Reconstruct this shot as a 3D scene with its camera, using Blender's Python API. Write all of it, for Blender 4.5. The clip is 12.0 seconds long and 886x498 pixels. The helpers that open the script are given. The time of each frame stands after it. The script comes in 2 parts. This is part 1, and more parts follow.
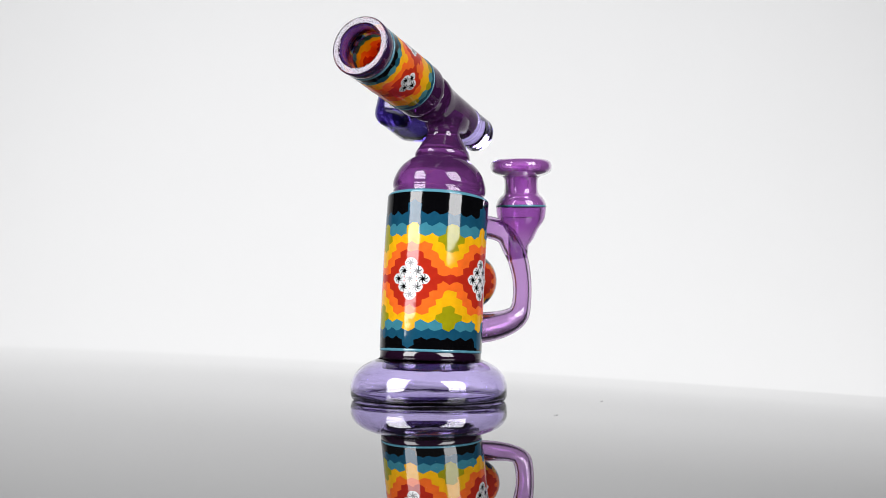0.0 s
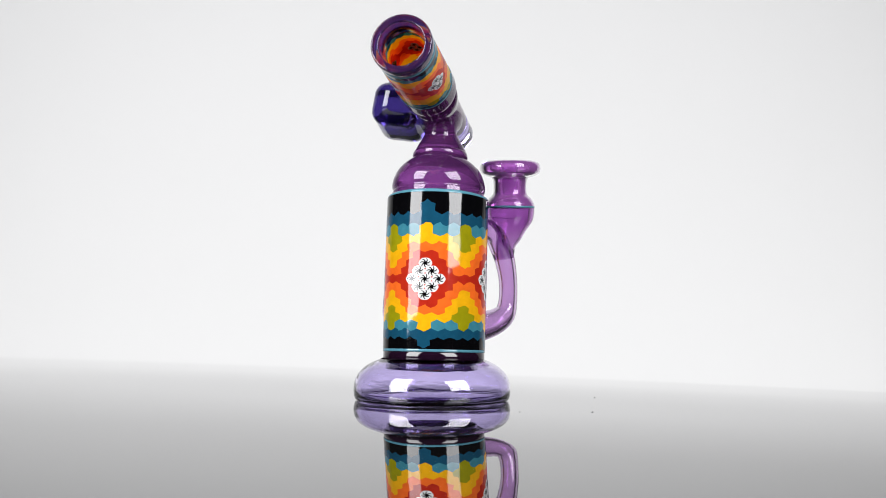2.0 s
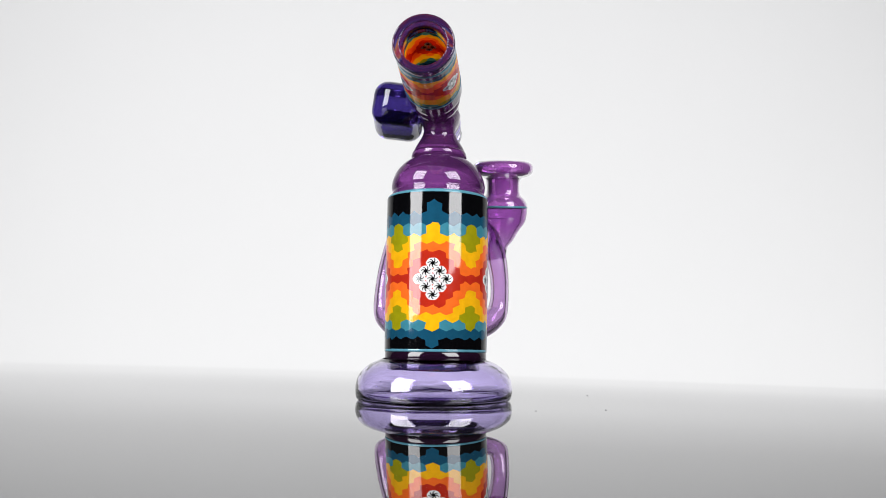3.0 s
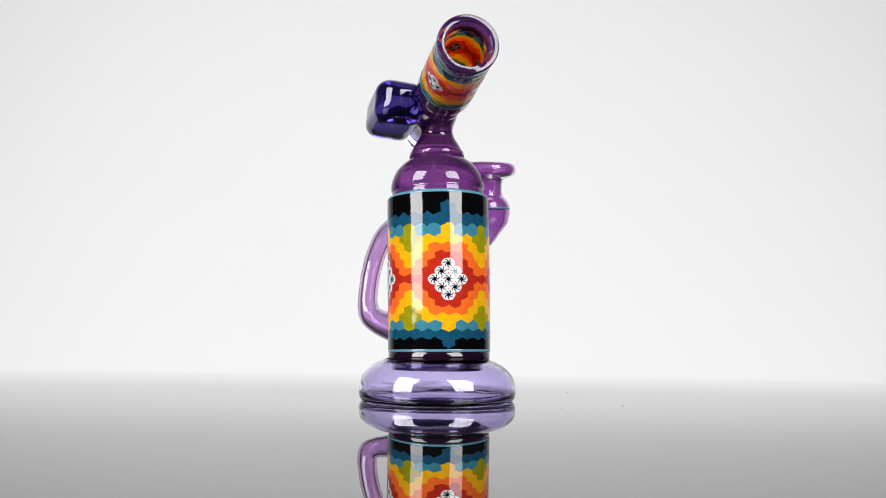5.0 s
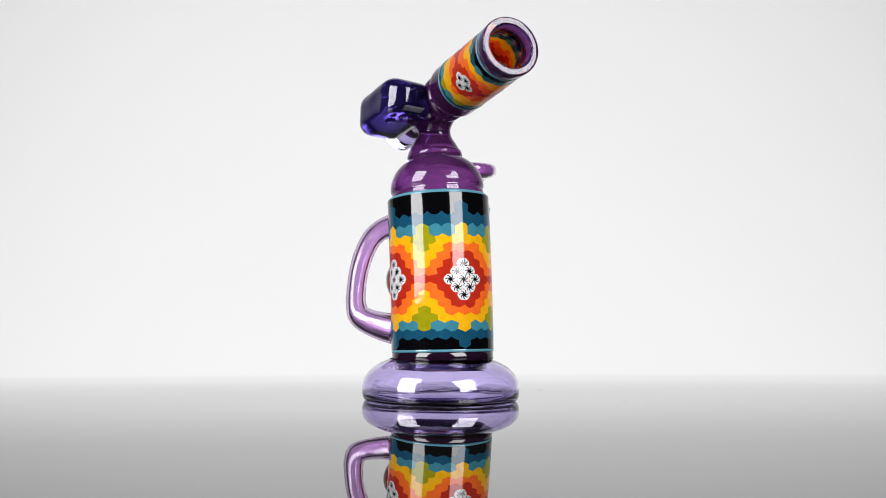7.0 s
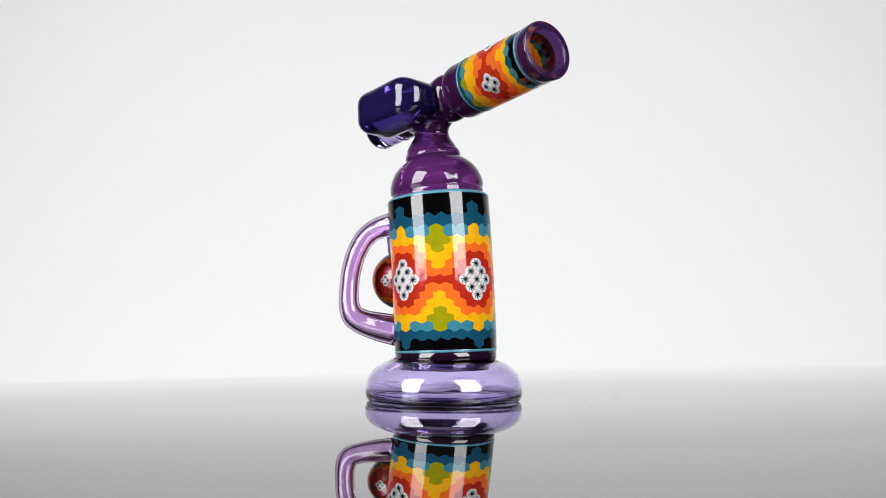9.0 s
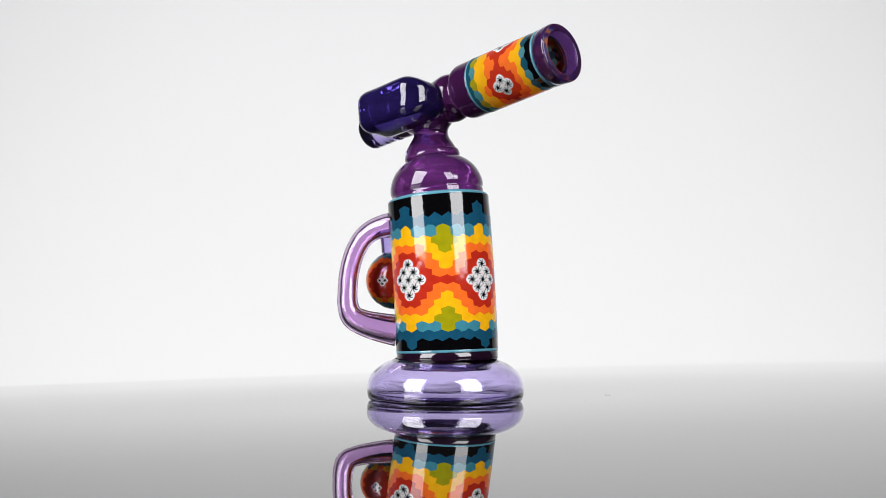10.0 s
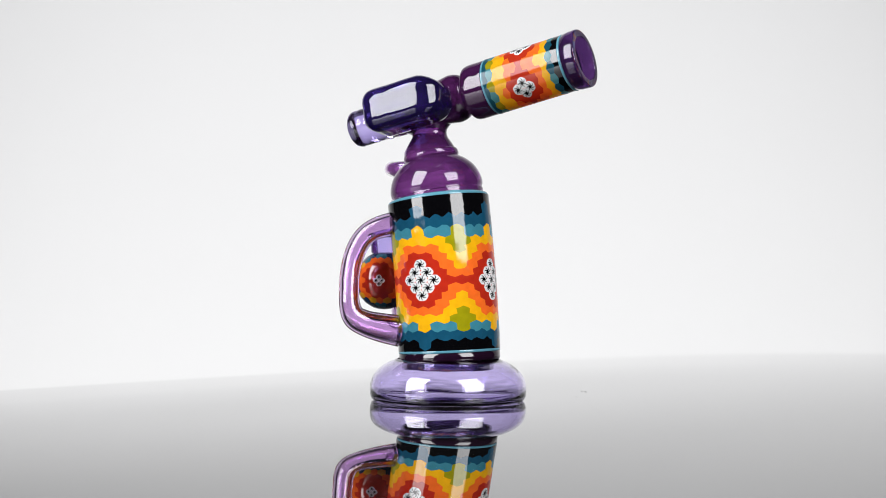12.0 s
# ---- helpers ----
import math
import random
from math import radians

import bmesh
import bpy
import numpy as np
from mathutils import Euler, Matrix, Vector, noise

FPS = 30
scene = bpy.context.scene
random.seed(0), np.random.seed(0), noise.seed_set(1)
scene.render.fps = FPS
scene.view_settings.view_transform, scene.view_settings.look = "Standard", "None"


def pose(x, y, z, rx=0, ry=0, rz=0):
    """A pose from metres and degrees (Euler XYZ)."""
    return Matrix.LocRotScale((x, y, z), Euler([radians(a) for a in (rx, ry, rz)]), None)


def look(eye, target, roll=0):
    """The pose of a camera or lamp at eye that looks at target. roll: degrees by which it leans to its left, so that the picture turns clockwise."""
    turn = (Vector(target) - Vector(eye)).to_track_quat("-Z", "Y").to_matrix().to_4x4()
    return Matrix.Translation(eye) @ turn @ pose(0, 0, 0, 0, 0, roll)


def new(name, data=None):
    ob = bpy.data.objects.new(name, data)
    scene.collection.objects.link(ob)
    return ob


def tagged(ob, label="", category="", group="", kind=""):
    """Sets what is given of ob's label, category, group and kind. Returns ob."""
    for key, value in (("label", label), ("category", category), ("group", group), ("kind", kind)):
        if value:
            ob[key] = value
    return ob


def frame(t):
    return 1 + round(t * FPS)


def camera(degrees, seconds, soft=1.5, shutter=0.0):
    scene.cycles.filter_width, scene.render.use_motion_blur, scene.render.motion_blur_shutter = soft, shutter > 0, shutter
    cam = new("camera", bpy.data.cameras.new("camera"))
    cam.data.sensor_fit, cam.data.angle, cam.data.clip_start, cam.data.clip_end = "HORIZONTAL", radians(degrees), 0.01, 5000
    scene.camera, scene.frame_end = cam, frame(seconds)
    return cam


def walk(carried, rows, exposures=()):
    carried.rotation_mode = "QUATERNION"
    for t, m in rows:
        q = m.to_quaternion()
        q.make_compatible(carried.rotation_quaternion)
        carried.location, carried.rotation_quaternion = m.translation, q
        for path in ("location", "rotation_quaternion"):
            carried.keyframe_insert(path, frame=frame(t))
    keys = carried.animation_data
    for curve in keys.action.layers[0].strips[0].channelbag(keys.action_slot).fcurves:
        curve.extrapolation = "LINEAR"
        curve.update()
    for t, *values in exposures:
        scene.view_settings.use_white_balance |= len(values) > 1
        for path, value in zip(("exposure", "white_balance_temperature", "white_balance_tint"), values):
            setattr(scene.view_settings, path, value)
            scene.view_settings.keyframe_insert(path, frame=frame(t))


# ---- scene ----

# ---------------------------------------------------------------- camera: a tripod, standing still
cam = camera(34.94, 12.0, 0.7)
EYE = Vector((0.0, -0.806, 0.0721))
CAM = Matrix.Translation(EYE) @ pose(0, 0, 0, 90.97, 0, 0) @ pose(0, 0, 0, 0, 0, 0.49)
walk(cam, [(0.0, CAM), (12.0, CAM)])
cam.data.dof.use_dof, cam.data.dof.focus_distance, cam.data.dof.aperture_fstop = True, 0.775, 10.0

# the turntable: its axis, speed and the things' first angles
AXIS_X = -0.0024
SPEED = 7.36                      # degrees a second, anticlockwise from above
FOOT_R, FOOT_ANGLE = 0.0079, -129.0
PIPE_ANGLE = -116.5

# ---------------------------------------------------------------- light
world = bpy.data.worlds.new("studio")
scene.world = world
world.use_nodes = True
world.node_tree.nodes["Background"].inputs[0].default_value = (0.006, 0.006, 0.006, 1)
world.node_tree.nodes["Background"].inputs[1].default_value = 1.0


def area_lamp(name, eye, target, width, height, watts, colour=(1, 1, 1), roll=0):
    data = bpy.data.lights.new(name, "AREA")
    data.shape, data.size, data.size_y = "RECTANGLE", width, height
    data.energy, data.color = watts, colour
    ob = new(name, data)
    ob.matrix_world = look(eye, target, roll)
    return ob


def polar(az, elev, dist):
    a, e = radians(az), radians(elev)
    return (dist * math.cos(e) * math.cos(a), dist * math.cos(e) * math.sin(a), 0.07 + dist * math.sin(e))


# two soft boxes beside the camera, two lamps washing the paper
area_lamp("softbox_left", polar(-142.5, 28.5, 1.3), (0, 0, 0.08), 0.65, 1.18, 37.5, (0.98, 0.98, 1.0), 8)
area_lamp("softbox_right", polar(-49.2, 31, 1.3), (0, 0, 0.08), 0.67, 1.04, 32, (0.98, 0.98, 1.0))
area_lamp("paper_lamp_left", (-0.8, 0.5, -0.70), (-0.4, 1.62, 1.3), 0.7, 0.3, 5.8)
area_lamp("paper_lamp_right", (0.8, 0.5, -0.70), (0.4, 1.62, 1.3), 0.7, 0.3, 6.3)


# ---------------------------------------------------------------- materials
def material(name):
    m = bpy.data.materials.new(name)
    m.use_nodes = True
    return m, m.node_tree.nodes, m.node_tree.links, m.node_tree.nodes["Principled BSDF"]


def noise_node(nodes, links, scale, detail=3.0):
    co = nodes.new("ShaderNodeTexCoord")
    tex = nodes.new("ShaderNodeTexNoise")
    tex.inputs["Scale"].default_value, tex.inputs["Detail"].default_value = scale, detail
    links.new(co.outputs["Object"], tex.inputs["Vector"])
    return tex


def varied(nodes, links, tex, colour, spread, socket):
    ramp = nodes.new("ShaderNodeValToRGB")
    lo = [max(0.0, c * (1 - spread)) for c in colour]
    hi = [min(1.0, c * (1 + spread)) for c in colour]
    ramp.color_ramp.elements[0].position, ramp.color_ramp.elements[1].position = 0.3, 0.7
    ramp.color_ramp.elements[0].color, ramp.color_ramp.elements[1].color = (*lo, 1), (*hi, 1)
    links.new(tex.outputs["Fac"], ramp.inputs["Fac"])
    links.new(ramp.outputs["Color"], socket)


def drawn_out(nodes, links, tex, drawn):
    """Runs a texture finer up and down, as streaks lie in turned glass."""
    place = nodes.new("ShaderNodeMapping")
    place.inputs["Scale"].default_value = (1.0, 1.0, drawn)
    links.new(tex.inputs["Vector"].links[0].from_socket, place.inputs["Vector"])
    links.new(place.outputs["Vector"], tex.inputs["Vector"])


def bumped(nodes, links, bsdf, scale, strength, distance, drawn=1.0):
    """Relief; drawn: how much finer it runs up and down, as on turned glass."""
    tex = noise_node(nodes, links, scale, 2.0)
    if drawn != 1.0:
        drawn_out(nodes, links, tex, drawn)
    b = nodes.new("ShaderNodeBump")
    b.inputs["Strength"].default_value, b.inputs["Distance"].default_value = strength, distance
    links.new(tex.outputs["Fac"], b.inputs["Height"])
    links.new(b.outputs["Normal"], bsdf.inputs["Normal"])


def enamel(name, colour, spread=0.10, through_light=0.0):
    """Coloured glass, fire-polished; a little light may seep through."""
    m, n, l, b = material(name)
    varied(n, l, noise_node(n, l, 260), colour, spread, b.inputs["Base Color"])
    b.inputs["Roughness"].default_value, b.inputs["IOR"].default_value = 0.06, 1.5
    bumped(n, l, b, 70, 0.30, 0.0006)
    if through_light > 0:
        thin = n.new("ShaderNodeBsdfTranslucent")
        thin.inputs["Color"].default_value = (*[min(1.0, 1.5 * c) for c in colour], 1)
        mix = n.new("ShaderNodeMixShader")
        mix.inputs[0].default_value = through_light
        l.new(b.outputs[0], mix.inputs[1])
        l.new(thin.outputs[0], mix.inputs[2])
        l.new(mix.outputs[0], n["Material Output"].inputs["Surface"])
    return m


def glass(name, colour, clear, spread=0.06, wavy=0.15, rough=0.0, scale=60, drawn=1.0, streaks=1.0):
    """Tinted glass; clear: how much light goes straight through."""
    m, n, l, b = material(name)
    tint = noise_node(n, l, 45 if streaks == 1.0 else 22)
    if streaks != 1.0:
        drawn_out(n, l, tint, streaks)
    varied(n, l, tint, colour, spread, b.inputs["Base Color"])
    b.inputs["Transmission Weight"].default_value = clear
    b.inputs["Roughness"].default_value, b.inputs["IOR"].default_value = rough, 1.48
    bumped(n, l, b, scale, wavy, 0.0008, drawn)
    return m


BLACK = enamel("black_glass", (0.0012, 0.0012, 0.0016))
DEEP = enamel("deep_teal_glass", (0.006, 0.055, 0.102), 0.10, 0.25)
TEAL = enamel("light_teal_glass", (0.035, 0.17, 0.225), 0.10, 0.25)
LINE = enamel("sky_blue_glass", (0.055, 0.165, 0.215))
OLIVE = enamel("olive_glass", (0.24, 0.225, 0.004), 0.10, 0.25)
YELLOW = enamel("yellow_glass", (0.66, 0.335, 0.005), 0.10, 0.25)
ORANGE = enamel("orange_glass", (0.68, 0.115, 0.014), 0.10, 0.25)
RED = enamel("red_glass", (0.36, 0.019, 0.008), 0.10, 0.25)
WHITE = enamel("white_glass", (0.52, 0.52, 0.52), 0.06)
# lit copies of the mosaic colours, paler and more translucent, brighten the barrel's bore
LIT = {"D": enamel("thin_deep_teal_glass", (0.010, 0.080, 0.125), 0.10, 0.55), "L": enamel("thin_light_teal_glass", (0.06, 0.23, 0.27), 0.10, 0.55),
        "G": enamel("thin_olive_glass", (0.30, 0.28, 0.01), 0.10, 0.55), "Y": enamel("thin_yellow_glass", (0.72, 0.42, 0.012), 0.10, 0.55),
        "O": enamel("thin_orange_glass", (0.72, 0.16, 0.024), 0.10, 0.55), "R": enamel("thin_red_glass", (0.42, 0.035, 0.014), 0.10, 0.55), "K": BLACK}
# the marble's own, darker set of the mosaic colours
DARKER = {"D": enamel("sunk_blue_glass", (0.004, 0.016, 0.048)), "L": enamel("sunk_teal_glass", (0.015, 0.07, 0.09)), "G": enamel("sunk_olive_glass", (0.10, 0.09, 0.004)),
        "Y": enamel("sunk_yellow_glass", (0.36, 0.17, 0.006)), "O": enamel("sunk_orange_glass", (0.40, 0.060, 0.008)), "R": enamel("sunk_red_glass", (0.20, 0.012, 0.005)), "K": BLACK}
PLUM = enamel("plum_glass", (0.007, 0.002, 0.007))
DOME = glass("purple_dome_glass", (0.16, 0.040, 0.195), 0.80, 0.42, 0.16, 0.02, 50, 1.0, 9.0)
TUBE = glass("dark_purple_glass", (0.072, 0.014, 0.083), 0.70, 0.10)
MOUTH = glass("purple_lip_glass", (0.095, 0.034, 0.165), 0.85, 0.08)
ARM = glass("clear_purple_glass", (0.73, 0.55, 0.80), 1.0, 0.06, 0.25)
BOWL = glass("purple_bowl_glass", (0.44, 0.14, 0.52), 0.72, 0.06)


def cup_glass():
    """Violet glass that pales towards the arm, where it was drawn out thin."""
    m, n, l, b = material("clear_violet_glass")
    co, cut, ramp = n.new("ShaderNodeTexCoord"), n.new("ShaderNodeSeparateXYZ"), n.new("ShaderNodeValToRGB")
    rise = n.new("ShaderNodeMapRange")
    rise.inputs["From Min"].default_value, rise.inputs["From Max"].default_value = 0.080, 0.101
    ramp.color_ramp.elements[0].color, ramp.color_ramp.elements[1].color = (0.76, 0.60, 0.82, 1), (0.55, 0.27, 0.63, 1)
    l.new(co.outputs["Object"], cut.inputs[0])
    l.new(cut.outputs["Z"], rise.inputs["Value"])
    l.new(rise.outputs["Result"], ramp.inputs["Fac"])
    l.new(ramp.outputs["Color"], b.inputs["Base Color"])
    b.inputs["Transmission Weight"].default_value, b.inputs["Roughness"].default_value, b.inputs["IOR"].default_value = 0.96, 0.0, 1.48
    bumped(n, l, b, 60, 0.15, 0.0008)
    return m


CUP = cup_glass()
FOOT = glass("lavender_glass", (0.795, 0.735, 0.985), 1.0, 0.04, 0.60, 0.012, 34, 4.0)
RING = glass("dark_violet_glass", (0.17, 0.11, 0.30), 0.75, 0.3, 0.3, 0.0, 80)
REAR = glass("clear_lavender_glass", (0.52, 0.43, 0.88), 1.0, 0.04)
BLOCK = glass("indigo_glass", (0.042, 0.026, 0.185), 0.90, 0.70, 0.45, 0.0, 45, 1.0, 0.6)


def acrylic():
    m, n, l, b = material("black_acrylic")
    varied(n, l, noise_node(n, l, 14), (0.003, 0.003, 0.003), 0.15, b.inputs["Base Color"])
    b.inputs["Roughness"].default_value, b.inputs["IOR"].default_value = 0.0, 1.49
    b.inputs["Coat Weight"].default_value, b.inputs["Coat IOR"].default_value, b.inputs["Coat Roughness"].default_value = 0.6, 1.49, 0.0
    return m


def matt(name, colour, spread, scale, rough=0.9):
    m, n, l, b = material(name)
    varied(n, l, noise_node(n, l, scale, 5), colour, spread, b.inputs["Base Color"])
    b.inputs["Roughness"].default_value = rough
    b.inputs["Specular IOR Level"].default_value = 0.2
    bumped(n, l, b, scale * 6, 0.05, 0.001)
    return m


ACRYLIC = acrylic()
DUST = matt("grey_lint", (0.22, 0.22, 0.22), 0.3, 300)
PAPER = matt("white_paper", (0.82, 0.82, 0.815), 0.012, 1.4)
DARK = matt("dark_grey_paint", (0.022, 0.022, 0.024), 0.15, 3)
STEEL = matt("grey_paint", (0.25, 0.25, 0.25), 0.1, 8, 0.5)


# ---------------------------------------------------------------- mesh helpers
def part(name, bm, mat, parent=None, label="", m=None):
    mesh = bpy.data.meshes.new(name)
    bm.to_mesh(mesh)
    bm.free()
    for x in (mat if isinstance(mat, (list, tuple)) else [mat]):
        mesh.materials.append(x)
    ob = new(name, mesh)
    if parent:
        ob.parent = parent
    if m is not None:
        ob.matrix_local = m
    if label:
        ob["label"] = label
    return ob


def soft(bm):
    for f in bm.faces:
        f.smooth = True
    return bm


def smooth_line(points, per=6):
    """Points of a smooth line through the given ones (any number of values each)."""
    pts = [Vector(p) for p in points]
    pts = [2 * pts[0] - pts[1]] + pts + [2 * pts[-1] - pts[-2]]
    out = []
    for a, b, c, d in zip(pts, pts[1:], pts[2:], pts[3:]):
        for k in range(per):
            t = k / per
            out.append(0.5 * (2 * b + (c - a) * t + (2 * a - 5 * b + 4 * c - d) * t * t + (3 * b - a - 3 * c + d) * t ** 3))
    return out + [pts[-2]]


def spun(profile, seg=96, per=5, closed=False, bm=None, wob=0.0):
    """A turned form: profile of (radius, height) in metres, through a smooth line unless per is 1."""
    bm = bm or bmesh.new()
    line = smooth_line(profile, per) if per > 1 else [Vector(p) for p in profile]
    rings = []
    for k, p in enumerate(line):
        r, z = max(p[0], 0.0), p[1]
        if r < 1e-5:
            rings.append([bm.verts.new((0, 0, z))])
            continue
        ring = []
        for i in range(seg):
            a = 2 * math.pi * i / seg
            q = 1 + wob * noise.noise(Vector((math.cos(a) * 1.5, math.sin(a) * 1.5, z * 60)))
            ring.append(bm.verts.new((r * q * math.cos(a), r * q * math.sin(a), z)))
        rings.append(ring)
    pairs = list(zip(rings, rings[1:])) + ([(rings[-1], rings[0])] if closed else [])
    for a, b in pairs:
        for i in range(seg):
            j = (i + 1) % seg
            if len(a) == 1 and len(b) == 1:
                continue
            if len(a) == 1:
                bm.faces.new((a[0], b[j], b[i]))
            elif len(b) == 1:
                bm.faces.new((a[i], a[j], b[0]))
            else:
                bm.faces.new((a[i], a[j], b[j], b[i]))
    return bm


def swept(points, seg=28, per=8, bm=None, scale=1.0, inward=False, caps=True):
    """A bent tube through points of (x, y, z, radius)."""
    bm = bm or bmesh.new()
    line = smooth_line(points, per)
    rings, side = [], None
    for k, p in enumerate(line):
        a, b = line[max(k - 1, 0)], line[min(k + 1, len(line) - 1)]
        d = Vector(b[:3]) - Vector(a[:3])
        d.normalize()
        side = (side if side is not None else d.orthogonal())
        side = (side - d * side.dot(d)).normalized()
        up = d.cross(side)
        c, r = Vector(p[:3]), p[3] * scale
        rings.append([bm.verts.new(c + r * (math.cos(u) * side + math.sin(u) * up)) for u in (2 * math.pi * i / seg for i in range(seg))])
    for a, b in zip(rings, rings[1:]):
        for i in range(seg):
            j = (i + 1) % seg
            q = (a[i], a[j], b[j], b[i])
            bm.faces.new(q[::-1] if inward else q)
    if caps:
        bm.faces.new(rings[0] if inward else rings[0][::-1])
        bm.faces.new(rings[-1][::-1] if inward else rings[-1])
    return bm


def rounded_block(sx, sy, sz, bevel, segments=5):
    bm = bmesh.new()
    bmesh.ops.create_cube(bm, size=1)
    for v in bm.verts:
        v.co = Vector((v.co.x * sx, v.co.y * sy, v.co.z * sz))
    bmesh.ops.bevel(bm, geom=bm.edges[:], offset=bevel, segments=segments, profile=0.5, affect="EDGES")
    return bm


# ---------------------------------------------------------------- the studio
def box(name, lo, hi, mat, label, category):
    bm = bmesh.new()
    bmesh.ops.create_cube(bm, size=1)
    for v in bm.verts:
        v.co = Vector([l + (h - l) * (c + 0.5) for l, h, c in zip(lo, hi, v.co)])
    ob = part(name, bm, mat)
    return tagged(ob, label, category, kind="structure")


FLOOR_Z = -0.9
box("floor", (-2.6, -2.8, FLOOR_Z - 0.05), (2.6, 1.8, FLOOR_Z), DARK, "dark grey studio floor under the stand", "floor")
box("ceiling", (-2.6, -2.8, 2.5), (2.6, 1.8, 2.55), DARK, "dark grey studio ceiling above the lamps", "ceiling")
box("wall_west", (-2.65, -2.8, FLOOR_Z), (-2.6, 1.8, 2.5), DARK, "dark grey plain studio wall", "wall")
box("wall_east", (2.6, -2.8, FLOOR_Z), (2.65, 1.8, 2.5), DARK, "dark grey plain studio wall", "wall")
box("wall_south", (-2.6, -2.85, FLOOR_Z), (2.6, -2.8, 2.5), DARK, "dark grey plain studio wall", "wall")
box("wall_north", (-2.6, 1.8, FLOOR_Z), (2.6, 1.85, 2.5), DARK, "dark grey plain studio wall", "wall")


def paper_backdrop():
    """White seamless paper that hangs down and rolls out on the floor."""
    bm = bmesh.new()
    line = [(1.62, 2.3)]
    for k in range(13):
        a = radians(90 * k / 12)
        line.append((1.22 + 0.4 * math.cos(a), FLOOR_Z + 0.404 - 0.4 * math.sin(a)))
    line.append((0.75, FLOOR_Z + 0.004))
    cols = [-2.5 + 5.0 * i / 24 for i in range(25)]
    grid = [[bm.verts.new((x, y + 0.004 * math.sin(x * 2.1 + 0.4), z)) for x in cols] for y, z in line]
    for a, b in zip(grid, grid[1:]):
        for i in range(24):
            bm.faces.new((a[i], b[i], b[i + 1], a[i + 1]))
    ob = part("backdrop", soft(bm), PAPER)
    return tagged(ob, "plain white seamless paper backdrop, evenly lit", "backdrop", kind="structure")


paper_backdrop()


# ---------------------------------------------------------------- the turning sheet
SHEET_T = 0.005


LONG = Vector((math.cos(radians(-41)), math.sin(radians(-41)), 0))
WIDE = Vector((-LONG.y, LONG.x, 0))


def sag(p):
    """How far the thin sheet droops beyond the platter that carries it."""
    r = math.hypot(p.dot(WIDE), 0.35 * p.dot(LONG))
    if r < 0.05:
        return 0.0
    if r < 0.18:
        return -0.34 * (r - 0.05) ** 2 / 2
    return -0.34 * 0.13 ** 2 / 2 - 0.0442 * (r - 0.18) - 0.06 * (r - 0.18) ** 2 / 2


def acrylic_sheet():
    bm = bmesh.new()
    n, m = 160, 56

    def rim(i, q):
        a = 2 * math.pi * i / n
        c, s = math.cos(a), math.sin(a)
        k = (abs(c) ** 4 + abs(s) ** 4) ** -0.25
        return LONG * (-0.10 + 0.93 * k * c) * q + WIDE * (-0.14 + 0.45 * k * s) * q

    def put(i, q, drop):
        p = rim(i, q)
        return bm.verts.new((p.x, p.y, sag(p) - drop))

    mid = bm.verts.new((0, 0, 0))
    rings = [[put(i, (k / m) ** 1.3, 0) for i in range(n)] for k in range(1, m + 1)]
    rings.append([put(i, 1.0015, 0.001) for i in range(n)])
    rings.append([put(i, 1.0015, SHEET_T) for i in range(n)])
    rings += [[put(i, q, SHEET_T) for i in range(n)] for q in (0.75, 0.5, 0.25, 0.1)]
    low = bm.verts.new((0, 0, -SHEET_T))
    for i in range(n):
        j = (i + 1) % n
        bm.faces.new((mid, rings[0][i], rings[0][j]))
        bm.faces.new((low, rings[-1][j], rings[-1][i]))
        for a, b in zip(rings, rings[1:]):
            bm.faces.new((a[i], b[i], b[j], a[j]))
    ob = part("acrylic_sheet", soft(bm), ACRYLIC)
    tagged(ob, "glossy black acrylic sheet, mirror-like with a few specks of lint", "display board")
    return ob


def lint(parent, r, az, length, width, turn):
    bm = bmesh.new()
    ring = []
    for i in range(10):
        a = 2 * math.pi * i / 10
        q = 0.8 + 0.4 * noise.noise(Vector((math.cos(a), math.sin(a), r * 90)))
        ring.append((0.75 * length * q * math.cos(a), 0.75 * width * q * math.sin(a)))
    top = [bm.verts.new((0.7 * x, 0.7 * y, 0.00018)) for x, y in ring]
    low = [bm.verts.new((x, y, 0.0)) for x, y in ring]
    bm.faces.new(top)
    for i in range(10):
        j = (i + 1) % 10
        bm.faces.new((low[i], low[j], top[j], top[i]))
    a = radians(az)
    at = Vector((r * math.cos(a), r * math.sin(a), 0))
    part("speck", bm, DUST, parent, "grey speck of lint", pose(at.x, at.y, sag(at) + 0.0001, 0, 0, turn))


sheet = acrylic_sheet()
lint(sheet, 0.0938, -3.1, 0.0006, 0.0006, 20)
lint(sheet, 0.0930, -4.6, 0.0010, 0.0003, 10)
lint(sheet, 0.1074, -55.8, 0.0020, 0.0003, 30)
lint(sheet, 0.1060, -54.6, 0.0012, 0.0004, 50)
lint(sheet, 0.0838, -73.9, 0.0009, 0.0004, 0)


def stand():
    root = new("turntable")
    tagged(root, "grey motor turntable on a column under the sheet", "turntable")
    part("platter", soft(spun([(0, -SHEET_T), (0.053, -SHEET_T), (0.055, -0.007), (0.055, -0.025), (0.0, -0.025)], 64, 1)), STEEL, root)
    part("column", soft(spun([(0, -0.025), (0.045, -0.025), (0.045, FLOOR_Z + 0.02), (0.2, FLOOR_Z + 0.018), (0.2, FLOOR_Z), (0, FLOOR_Z)], 48, 1)), STEEL, root)
    root.location = (AXIS_X, 0, 0)
    return root


stand()

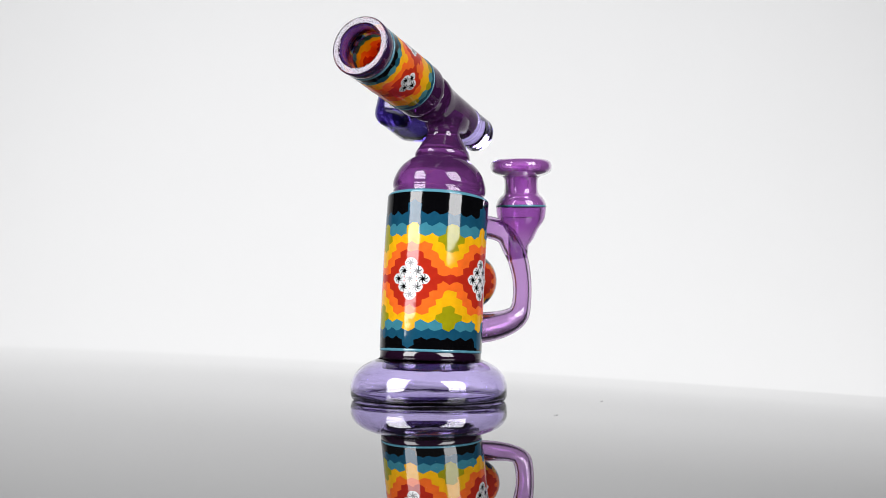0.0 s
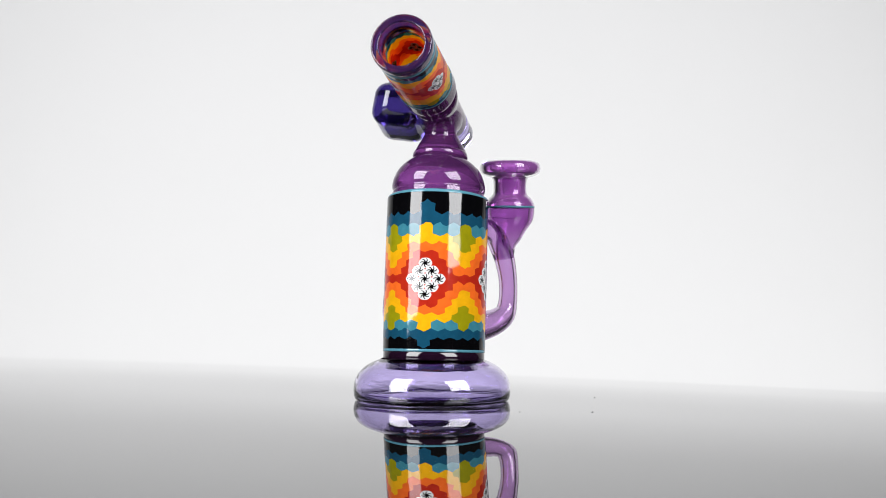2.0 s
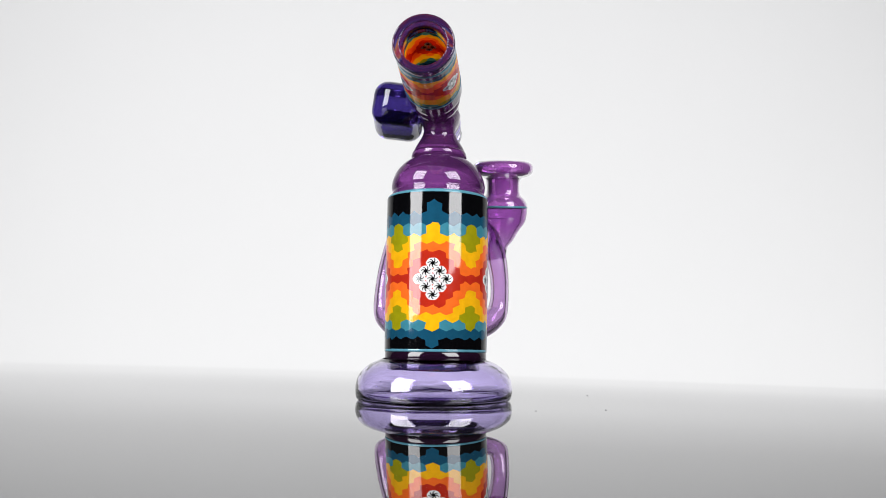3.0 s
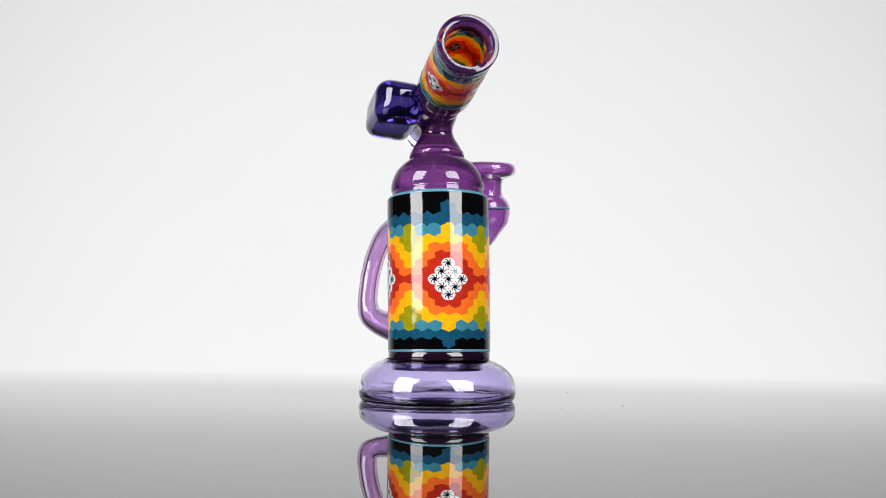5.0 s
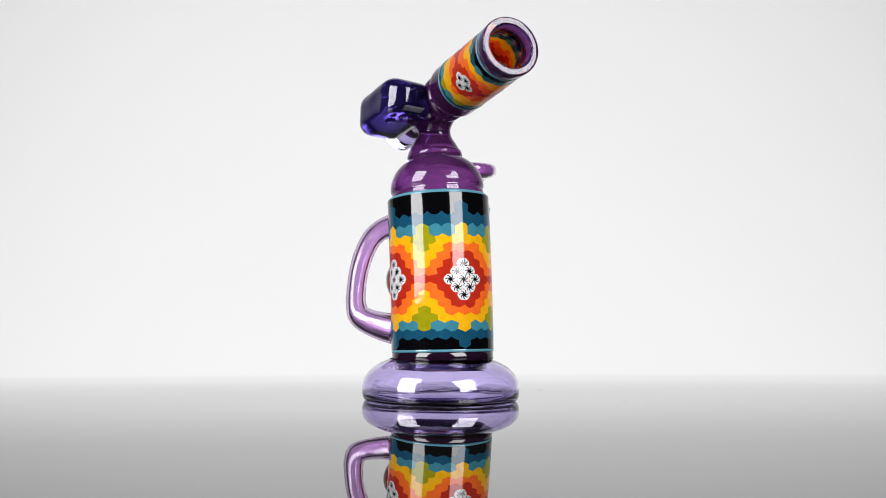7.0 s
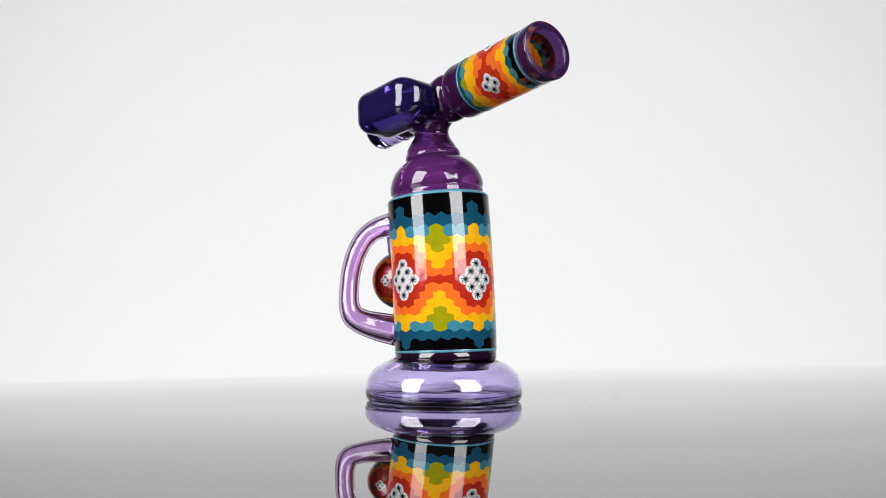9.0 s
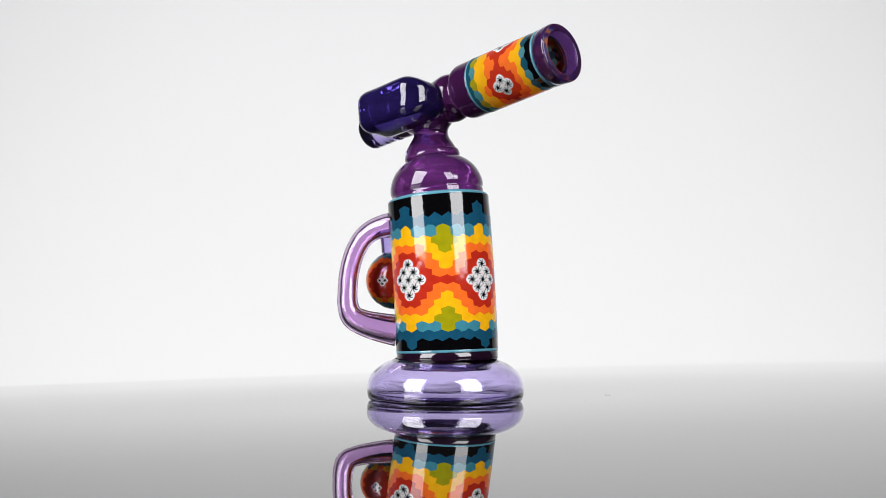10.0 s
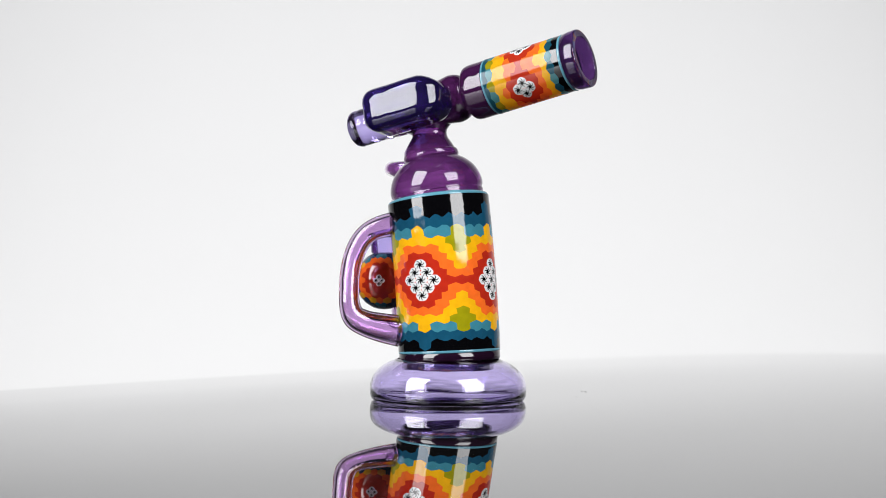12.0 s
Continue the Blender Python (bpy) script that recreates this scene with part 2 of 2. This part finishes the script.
# ---------------------------------------------------------------- the pipe
pipe = new("glass_pipe")
tagged(pipe, "torch-shaped purple glass water pipe with rainbow hexagon mosaic", "glass pipe")

MM = 0.001


def mm(points):
    return [tuple(c * MM for c in p) for p in points]


COLOURS = {"K": ("black_ground", BLACK), "D": ("deep_teal_band", DEEP), "L": ("light_teal_band", TEAL), "G": ("olive_patch", OLIVE),
           "Y": ("yellow_band", YELLOW), "O": ("orange_band", ORANGE), "R": ("red_band", RED)}


def mosaic(parent, surface, table, half, around, pitch, z_lo, z_hi, centre, shift=0.0, jitter=0.10, flip=False, start=0, glasses=None):
    """Hexagon cells laid round a turned form. surface(angle, z) gives place and normal; table: row -> colours at half steps from a
    motif's middle; half: cells from one motif's middle to half way to the next; around: cells in a full turn."""
    quads = {}
    step = 2 * math.pi / (around * 4)
    r0, r1 = int((z_lo - centre) / pitch) - 2, int((z_hi - centre) / pitch) + 2

    def height(x):
        e = abs(x) - 5.6
        return x if e < 0 else math.copysign(5.6 + (1.35 if x > 0 else 1.15) * e, x)

    def corner(k, level):
        j = level // 2
        kk = k % (around * 4)
        q = Vector((math.cos(kk * step), math.sin(kk * step), 0)) * 40 + Vector((0, 0, level * 3.7 + parent_seed))
        return noise.noise(q) * jitter * step * 4, noise.noise(q + Vector((9, 5, 2))) * jitter * pitch

    parent_seed = abs(hash_name(parent.name)) * 0.1
    for j in range(r0, r1 + 1):
        odd = ((j + start) % 2) * 2
        row = table.get(j, "K" * (2 * half + 1))
        for c in range(around):
            k0 = c * 4 + odd
            mid = ((k0 / 4) % (2 * half))
            d = mid if mid <= half else mid - 2 * half
            key = row[min(len(row) - 1, int(round(abs(d) * 2)))]
            if key == "+":
                key = "D" if d > 0 else "K"
            if key == "-":
                key = "D" if d < 0 else "K"
            for o in range(-2, 2):
                ring = []
                for oo, sgn in ((o, -1), (o + 1, -1), (o + 1, 1), (o, 1)):
                    t = 1 - abs(oo) / 2
                    z = centre + pitch * height(j + sgn * (1 + t) / 3)
                    # the cell above or below shares this border
                    da, dz = corner(k0 + oo, 2 * j + sgn)
                    z = min(max(z + dz, z_lo), z_hi)
                    ring.append((shift + (k0 + oo) * step + da, z))
                if max(p[1] for p in ring) - min(p[1] for p in ring) < 1e-6:
                    continue
                quads.setdefault(key, []).append(ring)
    patches = []
    for key, cells in quads.items():
        # cells of one colour that touch make one patch
        boss = list(range(len(cells)))

        def top(i):
            while boss[i] != i:
                i = boss[i]
            return i

        first = {}
        for i, ring in enumerate(cells):
            for a, z in ring:
                tag = (round(a % (2 * math.pi), 4), round(z, 6))
                boss[top(i)] = top(first.setdefault(tag, i))
        groups = {}
        for i, ring in enumerate(cells):
            groups.setdefault(top(i), []).append(ring)
        patches += [(key, g) for g in groups.values()]
    for key, cells in patches:
        name, mat = COLOURS[key]
        mat = glasses[key] if glasses else mat
        verts, normals, faces, seen = [], [], [], {}
        for ring in cells:
            f = []
            for a, z in ring:
                tag = (round(a % (2 * math.pi), 5), round(z, 6))
                if tag not in seen:
                    p, nrm = surface(a, z)
                    seen[tag] = len(verts)
                    verts.append(p)
                    normals.append(nrm)
                if seen[tag] not in f:
                    f.append(seen[tag])
            if len(f) >= 3:
                faces.append(f[::-1] if flip else f)
        mesh = bpy.data.meshes.new(name)
        mesh.from_pydata(verts, [], faces)
        mesh.polygons.foreach_set("use_smooth", [True] * len(mesh.polygons))
        mesh.normals_split_custom_set_from_vertices(normals)
        mesh.materials.append(mat)
        ob = new(name, mesh)
        ob.parent = parent


def hash_name(text):
    return sum(ord(c) * (i + 3) for i, c in enumerate(text)) % 97


def round_form(radius):
    """The surface of a cylinder."""
    def at(a, z):
        n = Vector((math.cos(a), math.sin(a), 0))
        return (n.x * radius, n.y * radius, z), (n.x, n.y, 0)
    return at


def star_chip(name, radius, wide, high, way=1):
    """A white six-sided chip with a seven-armed black pinwheel, bent to the radius, facing +x."""
    bm = bmesh.new()

    def put(y, z, lift):
        a = y / radius
        return bm.verts.new(((radius + way * lift) * math.cos(a), (radius + way * lift) * math.sin(a), z))

    n, rim, low = 24, [], []
    for i in range(n):
        a = 2 * math.pi * i / n
        # a hexagon with softened corners
        u = (a + math.pi / 6) % (math.pi / 3) - math.pi / 6
        r = 0.93 * (0.55 + 0.45 * math.cos(math.pi / 6) / math.cos(u) / 0.93)
        y, z = wide / 2 * r * math.sin(a) * 1.06, high / 2 * r * math.cos(a)
        rim.append(put(y * 0.97, z * 0.97, 0.00012))
        low.append(put(y, z, -0.0001))
    mid = put(0, 0, 0.00012)
    for i in range(n):
        j = (i + 1) % n
        bm.faces.new((mid, rim[j], rim[i]))
        bm.faces.new((rim[i], rim[j], low[j], low[i]))
    core = [put(0.085 * wide * math.cos(a), 0.10 * high * math.sin(a), 0.00018) for a in (2 * math.pi * i / 14 for i in range(14))]
    fan = [bm.faces.new(core)]
    for arm in range(7):
        b = 2 * math.pi * arm / 7
        left, right = [], []
        for s in range(5):
            t = s / 4
            r, a = 0.05 + 0.33 * t, b + 0.85 * max(t - 0.5, 0.0)
            w = 0.056 * (1 - 0.45 * t)
            for side, line in ((-1, left), (1, right)):
                y = wide * (r * math.cos(a) - side * w * math.sin(a + 0.5 * t))
                z = high * (r * math.sin(a) + side * w * math.cos(a + 0.5 * t)) * 1.05
                line.append(put(y, z, 0.00019))
        for s in range(4):
            fan.append(bm.faces.new((left[s], right[s], right[s + 1], left[s + 1])))
    for f in fan:
        f.material_index = 1
    for f in bm.faces:
        f.normal_update()
        c = f.calc_center_median()
        if f.normal.dot(Vector((c.x, c.y, 0))) * way < 0:
            f.normal_flip()
    mesh = bpy.data.meshes.new(name)
    soft(bm).to_mesh(mesh)
    bm.free()
    mesh.normals_split_custom_set_from_vertices([Vector((v.co.x, v.co.y, 0)).normalized() * way for v in mesh.vertices])
    mesh.materials.append(WHITE)
    mesh.materials.append(BLACK)
    return mesh


def chips(parent, mesh, motifs, spots, step, pitch, centre, first, axis=None, warp=None):
    for k in range(motifs):
        for dx, row in spots:
            ob = new("chip", mesh)
            ob.parent = parent
            z = centre + row * pitch
            turn = first + 360 / motifs * k + dx * step
            turn = warp(turn) if warp else turn
            ob.matrix_local = (axis(slip(radians(turn), z)) if axis else pose(0, 0, z)) @ pose(0, 0, 0, 0, 0, turn)


# foot: thick clear lavender glass, hollow
foot_out = mm([(0, 2.2), (20, 1.6), (34, 0.5), (39.6, 0.0), (42.2, 0.1), (43.5, 0.9), (44.3, 3.6), (44.3, 8.0), (43.2, 12.4), (40.9, 16.0), (37.6, 19.0), (33.8, 21.2), (30.6, 22.5), (28.9, 23.2)])
foot_in = mm([(0, 3.5), (20, 2.9), (34, 1.9), (39.2, 1.6), (41.2, 1.9), (42.2, 3.0), (42.9, 5.2), (42.8, 8.2), (41.7, 12.0), (39.6, 15.2), (36.6, 17.9), (33.2, 19.9), (30.2, 21.2), (27.6, 21.6), (25.4, 21.3), (20, 21.0), (0, 20.9)])
bm = spun(foot_out, 96, 5, wob=0.004)
bm = spun(foot_in[::-1], 96, 5, bm=bm, wob=0.016)
foot = part("foot", soft(bm), FOOT, pipe, "clear lavender glass foot, thick-walled and hollow")

# added ring, in place of the body's dark refraction in the foot
part("inner_rim", soft(spun(mm([(25.7, 21.2), (26.0, 19.6), (26.2, 18.2), (25.5, 17.4), (24.8, 18.2), (24.7, 19.6), (25.0, 21.2)]), 72, 3, wob=0.03)), RING, foot, "dark violet ring added inside the foot for the body's refracted dark band")
# added ring that draws the dark line along the inner floor's edge
part("floor_ridge", soft(spun(mm([(38.0, 2.4), (38.4, 2.9), (38.0, 3.4), (37.5, 2.9)]), 96, 3, True, wob=0.03)), RING, foot, "thin violet ring added for the dark line at the floor's edge")

bm = bmesh.new()
seeds = random.Random(4)
for k in range(26):
    a, i = seeds.uniform(0, 2 * math.pi), seeds.randrange(6, 11)
    r, z = (foot_out[i][0] + seeds.uniform(-1.2, -0.7) * MM, foot_out[i][1] + seeds.uniform(-0.6, 0.4) * MM)
    bmesh.ops.create_icosphere(bm, subdivisions=1, radius=seeds.uniform(0.12, 0.30) * MM, matrix=pose(r * math.cos(a), r * math.sin(a), z))
tagged(part("bubbles", soft(bm), PLUM, foot, "tiny dark seeds in the clear glass"), kind="stuff")

# body: leans back from the mouth, a little more towards its top
BODY = pose(0.0004, 0.0010, 0.022)


def bend(z):
    """The frame of the body's axis at the height z along it."""
    x = h = at = 0.0
    while True:
        tilt = radians(3.0 + 4.8 * max(at, 0.0) / 0.094 if at < 0.094 else (11.5 if at < 0.120 else 4.0))
        d = min(0.004, z - at)
        if d <= 1e-9:
            break
        x, h, at = x - math.sin(tilt) * d, h + math.cos(tilt) * d, at + d
    return Matrix.Translation((x, 0, h + min(z, 0))) @ Matrix.Rotation(-tilt, 4, "Y")


def leaned(bm):
    for v in bm.verts:
        v.co = bend(v.co.z) @ Vector((v.co.x, v.co.y, 0))
    return soft(bm)


def slip(a, z):
    """The mosaic was rolled on a little askew: lower on the mouth side."""
    return z - 0.0018 * math.cos(a) * math.sin(math.pi * min(max((z - 0.0066) / 0.085, 0.0), 1.0))


def leaning(form):
    def at(a, z):
        place, normal = form(a, z)
        m = bend(slip(a, z))
        return tuple(m @ Vector((place[0], place[1], 0))), tuple(m.to_3x3() @ Vector(normal))
    return at


R_BODY = 29.0 * MM
body = part("body", leaned(spun(mm([(0, 0.2), (28.3, 0.3), (28.7, 1.2), (28.7, 5.0), (28.5, 5.1)]), 96, 1)), PLUM, pipe, "very dark plum glass ring", BODY)
part("blue_line", leaned(spun(mm([(28.5, 5.0), (28.85, 5.15), (29.0, 5.8), (28.85, 6.5), (28.5, 6.65)]), 96, 2)), LINE, body)
part("blue_line", leaned(spun(mm([(28.3, 91.3), (28.75, 91.5), (28.7, 92.2), (28.1, 93.0), (26.8, 93.6)]), 96, 2)), LINE, body)
BODY_ROWS = {0: "WWWRRRR", 1: "WWWRROO", 2: "WWRROOY", 3: "RRROOYY", 4: "OOOOYYG", 5: "YYYYYGG", 6: "YYLLLLG", 7: "DDDDDDD", 8: "DKKKKKK"}
BODY_ROWS.update({-1: "WWWRROO", -2: "WWRROOY", -3: "RRROOYY", -4: "OOOOYYG", -5: "YYYYYGG", -6: "YYLLLGG", -7: "DDDDDDD", -8: "DKKKKDK"})
BODY_ROWS = {k: v.replace("W", "R") for k, v in BODY_ROWS.items()}
BODY_MID, BODY_PITCH = 45.8 * MM, 4.27 * MM
mosaic(body, leaning(round_form(R_BODY)), BODY_ROWS, 3, 24, BODY_PITCH, 6.55 * MM, 91.5 * MM, BODY_MID, radians(0.6), 0.16)
NINE = [(0, 2), (-0.5, 1), (0.5, 1), (-1, 0), (0, 0), (1, 0), (-0.5, -1), (0.5, -1), (0, -2)]
chips(body, star_chip("chip", R_BODY, 7.8 * MM, 6.55 * MM), 4, NINE, 15, BODY_PITCH, BODY_MID, 0.4, bend)

# dome and neck
part("dome", leaned(spun(mm([(0, 92.4), (24, 92.6), (26.3, 94), (26, 95.6), (26.7, 98.3), (26.2, 102.3), (24, 107.6), (20.6, 111.8), (17, 114.6),
                           (15.4, 115.8), (15, 116.6)]), 96, 5, wob=0.006)), DOME, body, "purple glass dome, slightly cloudy")
bm = spun(mm([(15.2, 115.9), (15.9, 117.0), (15.5, 119.2), (14.2, 122.0), (12.6, 124.8), (10.9, 127.5), (9.7, 129.8), (9.1, 132.0), (9.4, 134.4), (10.2, 136.6), (11.2, 139.0), (11.8, 142.0)]), 80, 5, wob=0.006)
for v in bm.verts:
    # its top spreads along the barrel and follows the barrel's slope
    k = min(max((v.co.z / MM - 128.5) / 8.0, 0.0), 1.0)
    v.co.z += 0.30 * k * v.co.x
    v.co.x *= 1 + 1.1 * k * k
part("neck", leaned(bm), DOME, body, "purple glass neck under the barrel")

# barrel: a tilted tube; its own z axis runs from the rear to the mouth
MOUTH_AT = Vector((82.4, 0.1, 189.2)) * MM
TILT = 12.9
BARREL = Matrix.Translation(MOUTH_AT) @ pose(0, 0, 0, 0, 90 - TILT, 0)
barrel = part("barrel", soft(spun(mm([(0, -127), (7, -127), (10.6, -125.5), (11.4, -120), (11.8, -104), (12.4, -92), (13.4, -85.0), (13.8, -81.0), (12.8, -77.0), (10.9, -74.2), (11.1, -72.6),
                                      (13.6, -71.2), (15.2, -69.8), (15.7, -67), (15.7, -62), (15.7, -57.2), (15.3, -56.9)]), 80, 4, wob=0.004)), TUBE, pipe,
              "dark purple glass tube with a collar", BARREL)
R_NOZ = 15.8 * MM
part("blue_line", soft(spun(mm([(15.4, -57.0), (15.85, -56.8), (15.92, -56.3), (15.85, -55.8), (15.4, -55.6)]), 80, 2)), LINE, barrel)
part("blue_line", soft(spun(mm([(15.4, -9.9), (15.85, -9.7), (15.92, -9.2), (15.85, -8.7), (15.4, -8.4)]), 80, 2)), LINE, barrel)
NOZ_ROWS = {0: "RRRRR", 1: "RRRRO", 2: "RROOO", 3: "OOOYY", 4: "YYYYY", 5: "LLDDL", 6: "KKKKD", 7: "KKKKK",
            -1: "RRRRO", -2: "RROOO", -3: "OOYYY", -4: "YYYYG", -5: "LLGLL", -6: "DDDDD", -7: "KKKKK"}
NOZ_MID, NOZ_PITCH = -33.2 * MM, 3.65 * MM
NOZ_TURN = 35.0


def stretch(turn):
    """The barrel's mosaic was pulled wider on one flank as it was rolled on."""
    off = (turn - NOZ_TURN + 180) % 360 - 180
    return turn + 19 * math.exp(-(off / 50) ** 2) + 9 * math.exp(-((off - 90) / 40) ** 2) - 7 * math.exp(-((abs(off) - 180) / 40) ** 2)


def stretched(form):
    def at(a, z):
        return form(radians(stretch(math.degrees(a))), z)
    return at


mosaic(barrel, stretched(round_form(R_NOZ)), NOZ_ROWS, 2, 16, NOZ_PITCH, -55.7 * MM, -9.8 * MM, NOZ_MID, radians(NOZ_TURN), 0.16, False, 1, LIT)
FOUR = [(0, 1), (-0.5, 0), (0.5, 0), (0, -1)]
chips(barrel, star_chip("barrel_chip", R_NOZ, 6.7 * MM, 6.0 * MM), 4, FOUR, 22.5, NOZ_PITCH, NOZ_MID, NOZ_TURN, None, stretch)


def inside_form(radius):
    def at(a, z):
        n = Vector((math.cos(a), math.sin(a), 0))
        return (n.x * radius, n.y * radius, z), (-n.x, -n.y, 0)
    return at


liner = part("liner", soft(spun(mm([(11.2, -70), (9, -71.5), (0, -72)]), 64, 1)), TUBE, barrel, "dark inside wall of the barrel")
mosaic(liner, inside_form(11.3 * MM), NOZ_ROWS, 2, 16, NOZ_PITCH, -70 * MM, -13.0 * MM, NOZ_MID, radians(182), 0.16, True, 1, LIT)
chips(liner, star_chip("liner_chip", 11.3 * MM, 4.2 * MM, 5.0 * MM, -1), 4, FOUR, 22.5, NOZ_PITCH, NOZ_MID, 182)
part("lip", soft(spun(mm([(15.4, -8.4), (15.9, -8.0), (16.2, -5.0), (16.3, -1.6), (16.25, -0.8), (16.0, -0.25), (15.6, -0.02), (15.3, 0.0), (12.9, 0.0), (12.6, -0.03), (12.25, -0.3), (12.1, -0.9), (11.7, -3.0), (11.4, -8.0), (11.4, -13.2),
                          (13.0, -13.0)]), 80, 1)), MOUTH, barrel, "purple glass lip ring of the barrel")
part("rear_plug", soft(spun(mm([(0, -149.6), (7.5, -149.8), (9.9, -149.0), (10.8, -147), (10.75, -144.6), (10.85, -142), (10.75, -139.6), (10.85, -137), (10.75, -134.6), (10.7, -130), (10.4, -126.4), (0, -126.2)]), 72, 4, wob=0.004)),
     REAR, barrel, "clear lavender glass plug with shallow rings")

# side block on the barrel
def side_block():
    """A hand-pressed block: soft faces, drawn in where its front end melts into the barrel."""
    bm = rounded_block(25.0 * MM, 28 * MM, 44 * MM, 8.0 * MM, 5)
    bmesh.ops.subdivide_edges(bm, edges=[e for e in bm.edges if e.calc_length() > 5 * MM], cuts=7, use_grid_fill=True)
    bm.normal_update()
    for v in bm.verts:
        v.co += v.normal * 0.0003 * noise.noise(v.co * 75)
        u = v.co.z / (22 * MM)
        if u > 0.6:
            k = (u - 0.6) / 0.4
            v.co.z += 3.5 * MM * k * k
            v.co.x *= 1 - 0.14 * k * k
            v.co.y += 3.0 * MM * k * k
        # faces sink a little in the middle
        w = (1 - min(abs(u), 1.0) ** 2) * (1 - min(abs(v.co.x) / (9 * MM), 1.0) ** 2)
        if v.co.y < -10 * MM:
            v.co.y += 0.5 * MM * w
    return soft(bm)


block = part("side_block", side_block(), BLOCK, barrel, "indigo glass block with rounded edges", pose(0.0012, -0.0235, -0.1022, -2.6, 0, -6))

# bowl joint on its bent arm
BOWL_AT = pose(-0.0475, 0.0368, 0.0012, 0, 1.5, 0)
joint = part("bowl_joint", soft(spun(mm([(0, 118), (5.8, 118.2), (6.6, 120), (7.0, 130), (8.2, 136.0), (10.5, 137.2), (14.0, 137.4), (17.0, 136.0), (18.0, 133.2), (17.2, 130.2), (14.2, 128.4), (11.0, 127.4), (9.9, 125.0),
                                         (9.8, 120.0), (10.4, 117.4), (12.5, 115.2), (14.2, 112.4), (14.6, 110.2)]), 72, 4)), BOWL, pipe, "purple glass joint with a flared rim", BOWL_AT)
part("blue_line", soft(spun(mm([(14.2, 110.8), (14.7, 110.5), (14.8, 110.1), (14.7, 109.6), (14.2, 109.4)]), 72, 2)), LINE, joint)
cup_line = [tuple(c * MM for c in p) for p in [(0, 0, 109.8, 14.6), (0, 0, 106.4, 14.4), (0, 0, 102.8, 13.6), (-0.6, -0.4, 98.8, 11.0), (-1.6, -1.2, 94, 8.5), (-2.6, -3.0, 88.5, 6.5), (-3.6, -3.6, 82.5, 5.7), (-4.0, -3.4, 79.5, 5.3)]]
bm = swept(cup_line, 60, 5, caps=False)
swept(cup_line, 48, 5, bm, 0.78, True, False)
part("cup", soft(bm), CUP, joint, "clear violet glass cup below the rim")


def bent_arm(name, points, label, parent=pipe):
    pts = [tuple(c * MM for c in p) for p in points]
    bm = swept(pts, 30, 8)
    swept(pts, 24, 8, bm, 0.64, True)
    return part(name, soft(bm), ARM, parent, label)


bent_arm("bowl_arm", [(-23, 16.0, 99, 7.0), (-33, 23, 98.4, 6.6), (-41, 28.4, 95, 6.4), (-46.0, 30.8, 88, 6.4), (-49.2, 33.4, 79, 6.0), (-51.0, 35.0, 67, 5.5), (-50.9, 34.9, 55, 5.6), (-49.4, 33.2, 47.6, 6.6), (-44.0, 28.8, 43.4, 7.6),
                      (-35, 22.6, 41, 8.6), (-22, 14.8, 39.6, 9.2)], "clear purple glass arm that loops from the cup to the body")
bent_arm("handle", [(-21.5, -13.7, 100, 7.2), (-28.5, -18.6, 99, 6.8), (-36.5, -23, 96, 6.2), (-41.9, -26.6, 90.4, 5.9), (-45.1, -29.8, 81.5, 5.8), (-46.1, -32.4, 71, 5.7), (-45.7, -33.8, 61, 5.7), (-44.9, -34.2, 53, 6.0), (-42.5, -32.8, 46.6, 6.8), (-37.3, -28.8, 43, 7.4),
                    (-30, -23.2, 40.6, 8.3), (-22, -17, 38.8, 9.0)], "clear purple glass loop handle")

# marble behind the body
R_MARB = 17.0 * MM


def ball(a, z):
    r = math.sqrt(max(R_MARB ** 2 - z * z, 1e-8))
    n = Vector((r * math.cos(a), r * math.sin(a), z)) / R_MARB
    return tuple(n * R_MARB), tuple(n)


marble = part("marble", soft(spun(mm([(6.2, -15.85), (3, -16.7), (0, -17.0)]), 48, 3)), DEEP, pipe, "mosaic glass marble in rainbow colours", pose(-0.0445, 0.003, 0.0672))
MARB_ROWS = {0: "RRRROOY", 1: "RRRROOY", 2: "RRRROYD", 3: "RRROOYD", 4: "OOOYLDD", 5: "YLDDDDD", -1: "RRRROOY", -2: "RRRROYD", -3: "RROOOYD", -4: "OOYGDDD", -5: "YLDDDDD"}
mosaic(marble, ball, MARB_ROWS, 3, 18, 2.9 * MM, -15.9 * MM, 16.6 * MM, 0.0, radians(-70), 0.16, False, 0, DARKER)
chips(marble, star_chip("marble_chip", R_MARB, 3.4 * MM, 3.1 * MM), 3, [(-0.29, 0), (0.29, 0), (0, 1), (0, -1)], 20, 1.9 * MM, 0, -70)
part("marble_stem", soft(spun(mm([(0, 15.9), (7.0, 15.8), (7.8, 16.8), (8.0, 20), (8.6, 25), (8.0, 26.4), (0, 26.6)]), 40, 3)), REAR, marble, "clear lavender stem")
part("marble_mount", soft(swept([tuple(c * MM for c in p) for p in [(14, 0, 0, 4), (17, 0, 0, 4.2), (20, 0, 0, 5)]], 24, 4)), REAR, marble, "clear lavender mount")


# ---------------------------------------------------------------- what turns
def motions():
    times = [0.25 * k for k in range(49)]
    walk(sheet, [(t, pose(AXIS_X, 0, 0, 0, 0, SPEED * t)) for t in times])
    rows = []
    for t in times:
        a = radians(FOOT_ANGLE + SPEED * t)
        rows.append((t, pose(AXIS_X + FOOT_R * math.cos(a), FOOT_R * math.sin(a), 0.0002, 0, 0, PIPE_ANGLE + SPEED * t)))
    walk(pipe, rows)


motions()
